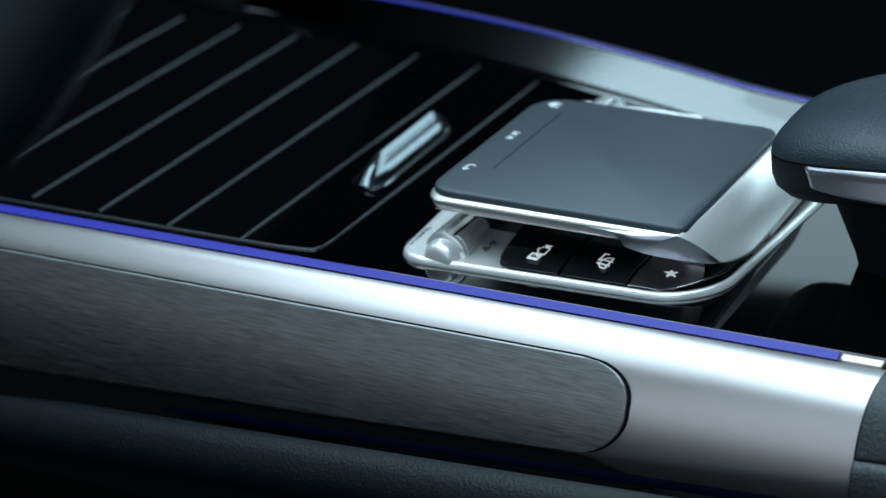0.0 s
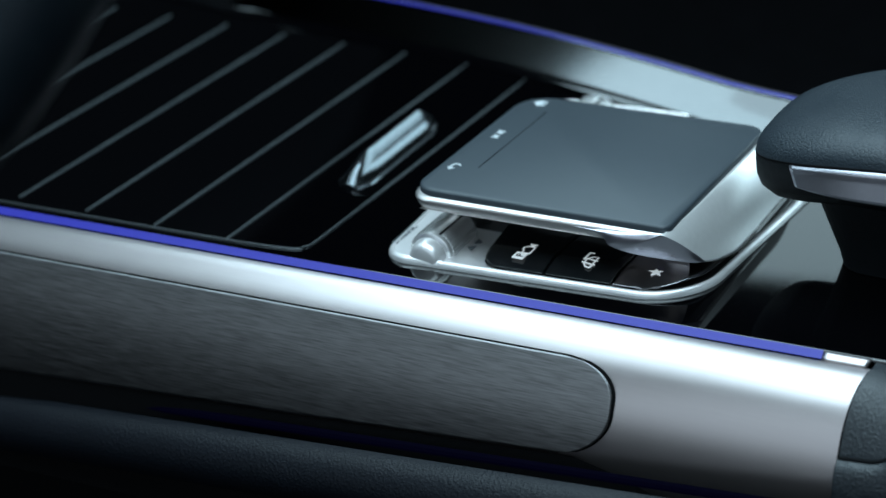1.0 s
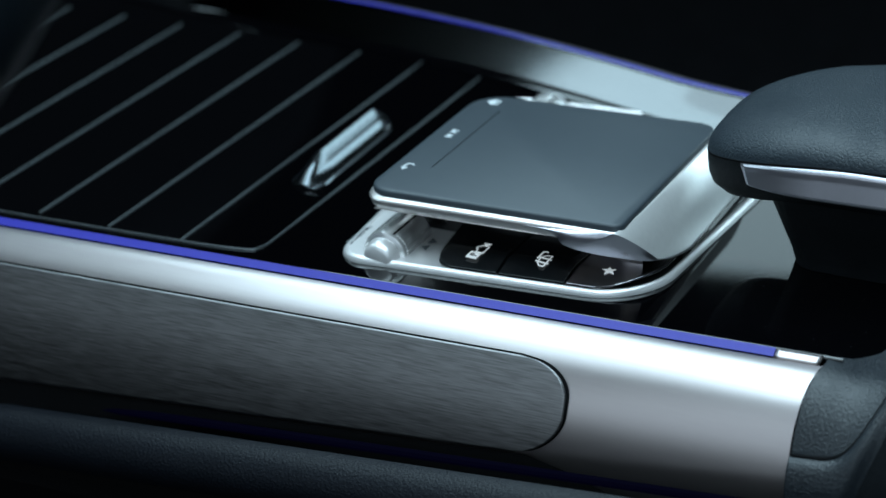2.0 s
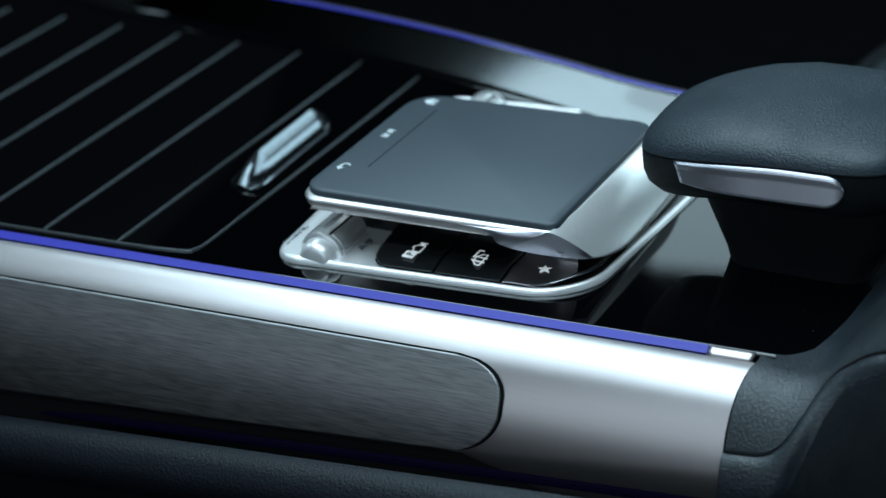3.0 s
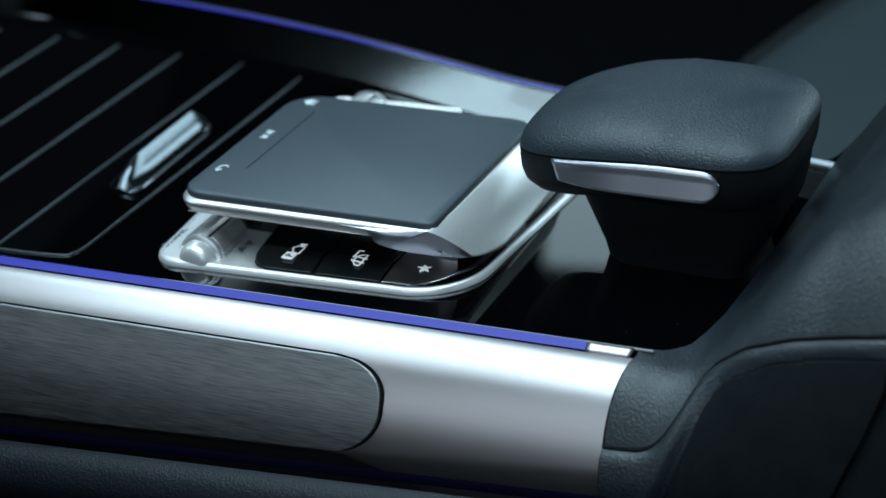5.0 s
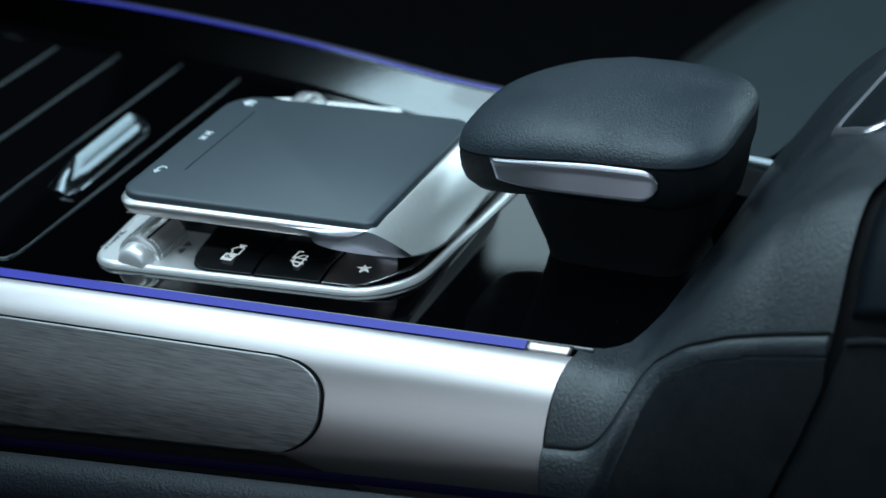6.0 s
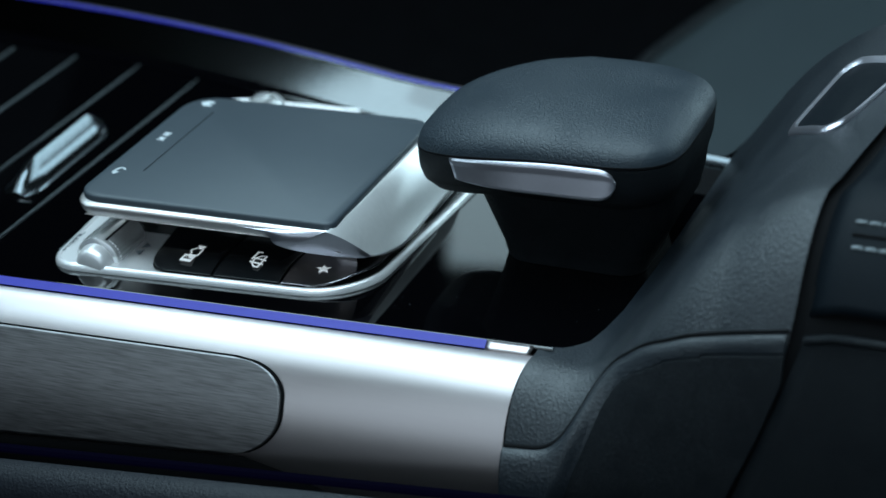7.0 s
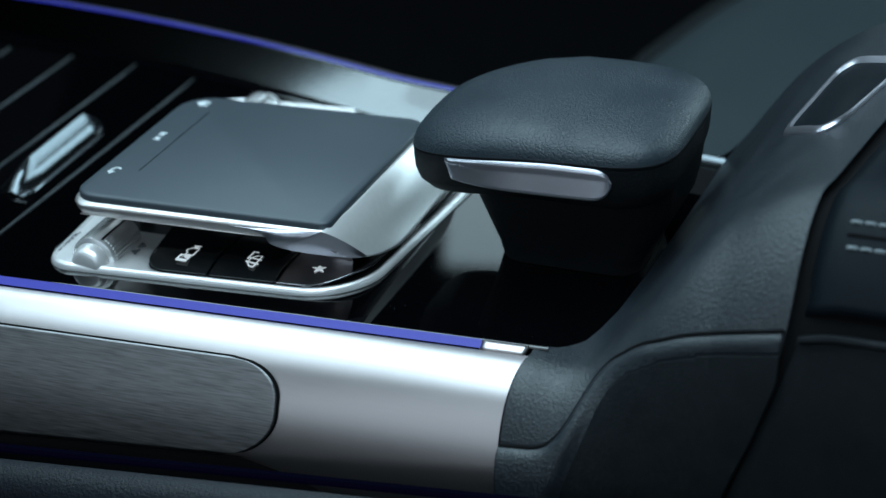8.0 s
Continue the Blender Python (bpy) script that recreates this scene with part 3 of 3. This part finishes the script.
def shoulder(x, z):
    """The lid's skin at a length and height."""
    zt = ramp_z(0.354)
    drop = 0.048 + zt - 0.0052
    a = math.degrees(math.acos(max(-1.0, 1 - max(0.0, zt - z) / drop)))
    p = collar_point(0.354, 0.4 + 0.6 * a / 105, 0.0)
    return Vector((x, p.y, p.z))


for z in (0.0672, 0.0610):
    for k in range(9):
        xa = 0.3545 + 0.0042 * k
        part("stitch", tube(spline([shoulder(xa, z) + Vector((0, 0.0002, -0.0002)), shoulder(xa + 0.0015, z) + Vector((0, -0.0005, 0.0003)), shoulder(xa + 0.0031, z) + Vector((0, 0.0002, -0.0002))], 6), 0.00055, 6), THREAD, ARM)
part("stitch_seam", tube([shoulder(0.3540 + 0.01 * k, 0.0641) for k in range(12)], 0.0006), BLACK, ARM)

# release button let into the collar
BUTTON = thing("release_button", "dark armrest release button framed in chrome", "button")


def on_ramp(x, y, out=0.0):
    return Vector((x, y, ramp_z(x) + out))


def button_line(n=8):
    corners = [Vector(c) for c in ((0.3155, 0.0865), (0.3350, 0.0620), (0.3520, 0.1180), (0.3265, 0.1370))]
    line = [tuple(corners[0].lerp(corners[1], a).lerp(corners[3].lerp(corners[2], a), b)) for a, b in rounded(0.0, 1.0, 0.0, 1.0, (0.12, 0.30, 0.30, 0.22), n)]
    out = []
    for (xa, ya), (xb, yb) in zip(line, line[1:] + line[:1]):
        m = max(1, int(math.hypot(xb - xa, yb - ya) / 0.0015))
        out += [(xa + (xb - xa) * q / m, ya + (yb - ya) * q / m) for q in range(m)]
    return out


frame_rings = []
for k, out in ((1.07, -0.001), (1.07, 0.0008), (1.03, 0.0018), (0.97, 0.0018), (0.91, 0.0006), (0.91, -0.001)):
    frame_rings.append([on_ramp(x, y, out) for x, y in ((0.334 + (p - 0.334) * k, 0.1008 + (q - 0.1008) * k) for p, q in button_line())])
part("chrome_frame", stack(frame_rings, caps=False), TRIM, BUTTON, "bright chrome frame")
part("button_face", stack([[on_ramp(0.334 + (p - 0.334) * k, 0.1008 + (q - 0.1008) * k, o) for p, q in button_line()] for k, o in ((0.95, -0.001), (0.95, 0.0002), (0.90, 0.0005), (0.45, 0.0006), (0.05, 0.0006))]), LEATHER_FINE, BUTTON)

# ---- icons and lettering on the controller ----


def print_shape(name, pts, cx, cy, z, mat, parent, size=1.0, thick=0.0002):
    """A flat printed mark: across to the passenger side, up towards the dashboard."""
    line = [(cx - b * size, cy + a * size) for a, b in pts]
    return part(name, stack([[(x, y, z - thick) for x, y in line], [(x, y, z + thick) for x, y in line]]), mat, parent)


def band(pts, w):
    """A stroke of width w along a way, as an outline."""
    left, right = [], []
    for i, (a, b) in enumerate(pts):
        p, q = pts[max(i - 1, 0)], pts[min(i + 1, len(pts) - 1)]
        d = math.hypot(q[0] - p[0], q[1] - p[1])
        nx, ny = -(q[1] - p[1]) / d * w / 2, (q[0] - p[0]) / d * w / 2
        left.append((a + nx, b + ny))
        right.append((a - nx, b - ny))
    return left + right[::-1]


MM = 0.001
PADZ = 0.02855
print_shape("home_icon", [(-3, -0.2), (0, 2.6), (3, -0.2), (2.1, -0.2), (2.1, -2.6), (0.8, -2.6), (0.8, -0.8), (-0.8, -0.8), (-0.8, -2.6), (-2.1, -2.6), (-2.1, -0.2)], 0.0812, 0.1066, PADZ, WHITE, TP, MM)
for a in (-2.1, 1.3):
    print_shape("media_icon", [(a - 1.4, 0), (a + 0.7, 1.5), (a + 0.7, -1.5)] if a < 0 else [(a - 0.7, 1.5), (a - 0.7, -1.5), (a + 1.4, 0)], 0.0800, 0.0727, PADZ, WHITE, TP, MM)
for a in (-3.6, 2.9):
    print_shape("media_icon", [(a - 0.3, -1.5), (a + 0.3, -1.5), (a + 0.3, 1.5), (a - 0.3, 1.5)], 0.0800, 0.0727, PADZ, WHITE, TP, MM)
print_shape("back_icon", band([(-1.6, 0.6), (0.6, 0.9), (2.2, 0.2), (2.6, -1.2), (1.6, -2.2)], 0.65), 0.0782, 0.0388, PADZ, WHITE, TP, MM)
print_shape("back_icon", [(-3.2, 0.4), (-1.0, 1.9), (-1.0, -1.1)], 0.0782, 0.0388, PADZ, WHITE, TP, MM)
print_shape("pad_groove", [(-29, -0.12), (29, -0.12), (29, 0.12), (-29, 0.12)], 0.0873, 0.0705, PADZ, BLACK, TP, MM, 0.00012)
KEYZ = 0.0055
print_shape("parking_icon", [(-2.9, -2.2), (1.9, -2.2), (1.9, 2.0), (-2.9, 2.0)], 0.1125, 0.0240, KEYZ, LIT_PRINT, TP, MM)
print_shape("camera_icon", band([(2.1, -1.6), (2.1, 1.4), (4.0, 1.4), (4.4, 2.2), (6.2, 2.2), (6.6, 1.4), (7.4, 1.4), (7.4, -1.6), (2.4, -1.6)], 0.55), 0.1136, 0.0240, KEYZ, LIT_PRINT, TP, MM)
print_shape("camera_icon", [(7.2, 0.2), (9.6, 1.5), (9.6, -1.7), (7.2, -0.6)], 0.1136, 0.0240, KEYZ, LIT_PRINT, TP, MM)
print_shape("suspension_icon", band([(-4.4, -1.4), (-4.0, 0.4), (-1.6, 2.0), (1.8, 2.0), (3.8, 0.5), (4.2, -1.4), (-4.1, -1.4)], 0.55), 0.1382, 0.0292, KEYZ, LIT_PRINT, TP, MM)
for a in (-1.6, 1.4):
    print_shape("suspension_icon", band([(a - 0.4, -2.4), (a + 0.4, 2.9)], 0.55), 0.1382, 0.0292, KEYZ + 0.0001, LIT_PRINT, TP, MM)
print_shape("suspension_icon", band([(0.6, 3.0), (6.4, 2.9), (6.4, 1.2)], 0.55), 0.1382, 0.0292, KEYZ + 0.0001, LIT_PRINT, TP, MM)
print_shape("star_icon", [((2.9 if k % 2 == 0 else 1.2) * math.sin(k * math.pi / 5), (2.9 if k % 2 == 0 else 1.2) * math.cos(k * math.pi / 5)) for k in range(10)], 0.1628, 0.0312, KEYZ - 0.0001, LIT_PRINT, TP, MM)
for c, (x, y) in ((1, (0.0905, 0.0275)), (-1, (0.0912, 0.0330))):
    print_shape("scroll_arrow", [(-2.0, -1.2 * c), (2.0, -1.2 * c), (0, 1.3 * c)], x, y, 0.0026, GREY_PRINT, TP, MM)


def lettering(text, height, m, mat, parent, name):
    cu = bpy.data.curves.new(name, "FONT")
    cu.body, cu.size, cu.extrude = text, height, 0.0001
    ob = new(name + "_outline", cu)
    me = bpy.data.meshes.new_from_object(ob)
    bpy.data.objects.remove(ob)
    me.materials.clear()
    me.materials.append(mat)
    me.transform(m)
    out = new(name, me)
    out.parent = parent
    return out


lettering("DYNAMIC", 0.0036, pose(0.0635, 0.0200, 0.0023, 0, 0, 90), GREY_PRINT, TP, "lettering")
lettering("P", 0.0040, pose(0.1142, 0.0222, KEYZ + 0.0003, 0, 0, 90), KEY, TP, "lettering")

# ---- steering wheel, far out of focus ----
WHEEL = thing("steering_wheel", "dark grey leather steering wheel", "steering wheel")
t_axis, i_axis = Vector((0.377, 0.635, 0.675)).normalized(), Vector((-0.716, -0.262, 0.647)).normalized()
hub = Vector((0.125, -0.248, 0.162)) + i_axis * 0.203
n_axis = t_axis.cross(i_axis).normalized()


def rim_point(u, v, r=0.185, q=0.017):
    a, b = u * math.tau, v * math.tau
    way = t_axis * math.cos(a) + i_axis * math.sin(a)
    return hub + way * (r + q * math.cos(b)) + n_axis * (q * math.sin(b))


part("rim", sheet(rim_point, 72, 14), LEATHER_FINE, WHEEL, "leather-wrapped rim")
part("hub_cover", stack([[hub + t_axis * (0.06 * k * math.cos(a)) + i_axis * (0.06 * k * math.sin(a)) + n_axis * d for a in [j * math.tau / 24 for j in range(24)]] for k, d in ((1, -0.02), (1.0, 0.01), (0.8, 0.02))]), SMOOTH, WHEEL)
for a in (0.3, math.pi - 0.3, math.pi * 1.5 + math.pi):
    way = t_axis * math.cos(a) + i_axis * math.sin(a)
    part("spoke", tube([hub + way * 0.05, hub + way * 0.18], 0.012, 8), SMOOTH, WHEEL)

# ---- surroundings ----
tagged(part("floor", sheet(lambda u, v: (-1.8 + 3.8 * u, -1.9 + 3.8 * v, -0.30), 2, 2), CARPET), "black carpeted cabin floor", "floor", kind="structure")
tagged(part("ceiling", sheet(lambda u, v: (-1.8 + 3.8 * u, -1.9 + 3.8 * v, 1.30), 2, 2), CARPET), "black roof lining", "ceiling", kind="structure")
for name, a, b in (("wall_north", (-1.8, 1.9), (2.0, 1.9)), ("wall_south", (-1.8, -1.9), (2.0, -1.9)), ("wall_west", (-1.8, -1.9), (-1.8, 1.9)), ("wall_east", (2.0, -1.9), (2.0, 1.9))):
    thicken(tagged(part(name, sheet(lambda u, v, a=a, b=b: (a[0] + (b[0] - a[0]) * u, a[1] + (b[1] - a[1]) * u, -0.30 + 1.6 * v), 2, 2), CARPET), "black fabric backdrop wall", "wall", kind="structure"), 0.03)

seat = thing("passenger_seat", "dark grey leather passenger seat cushion beside the console", "car seat")
part("cushion", stack([[(x + 0.24 * (y - 0.68), y, z) for x, y in oval(0.62, 0.68, 0.42 * k, 0.43 * k, 0.42)] for z, k in ((-0.30, 0.88), (-0.16, 0.97), (-0.11, 1.0), (-0.085, 0.99), (-0.070, 0.95), (-0.064, 0.88))]), SEATSKIN, seat, "smooth grey leather cushion")
part("piping", tube([(x + 0.24 * (y - 0.68), y, -0.072) for x, y in oval(0.62, 0.68, 0.406, 0.416, 0.42)], 0.003), SMOOTH, seat)

DASH = thing("dashboard", "black dashboard in front of the console", "dashboard")
part("dash_body", stack([[(x, y, z) for x, y in oval(-0.72, 0.10, 0.26 * k, 0.95 * k, 0.3)] for z, k in ((-0.30, 0.8), (-0.05, 0.9), (0.15, 1.0), (0.32, 1.0), (0.40, 0.94), (0.43, 0.85))]), BLACK, DASH)
part("column", tube([hub, Vector((-0.55, -0.40, 0.20))], 0.03, 12), SMOOTH, WHEEL)

# dust on the lacquer
dust = bmesh.new()
for k in range(110):
    cx, cy, r = random.uniform(0.19, 0.272), random.uniform(0.012, 0.12), random.uniform(0.00004, 0.00011)
    ring_v = [dust.verts.new((cx + r * math.cos(a), cy + r * math.sin(a), 0.00012)) for a in (0.2, 1.4, 2.7, 3.9, 5.2)]
    top = dust.verts.new((cx, cy, 0.00012 + r))
    for a in range(5):
        dust.faces.new((ring_v[a], ring_v[(a + 1) % 5], top))
tagged(part("dust", dust, THREAD), "fine pale dust specks on the black lacquer", "dust", kind="stuff")
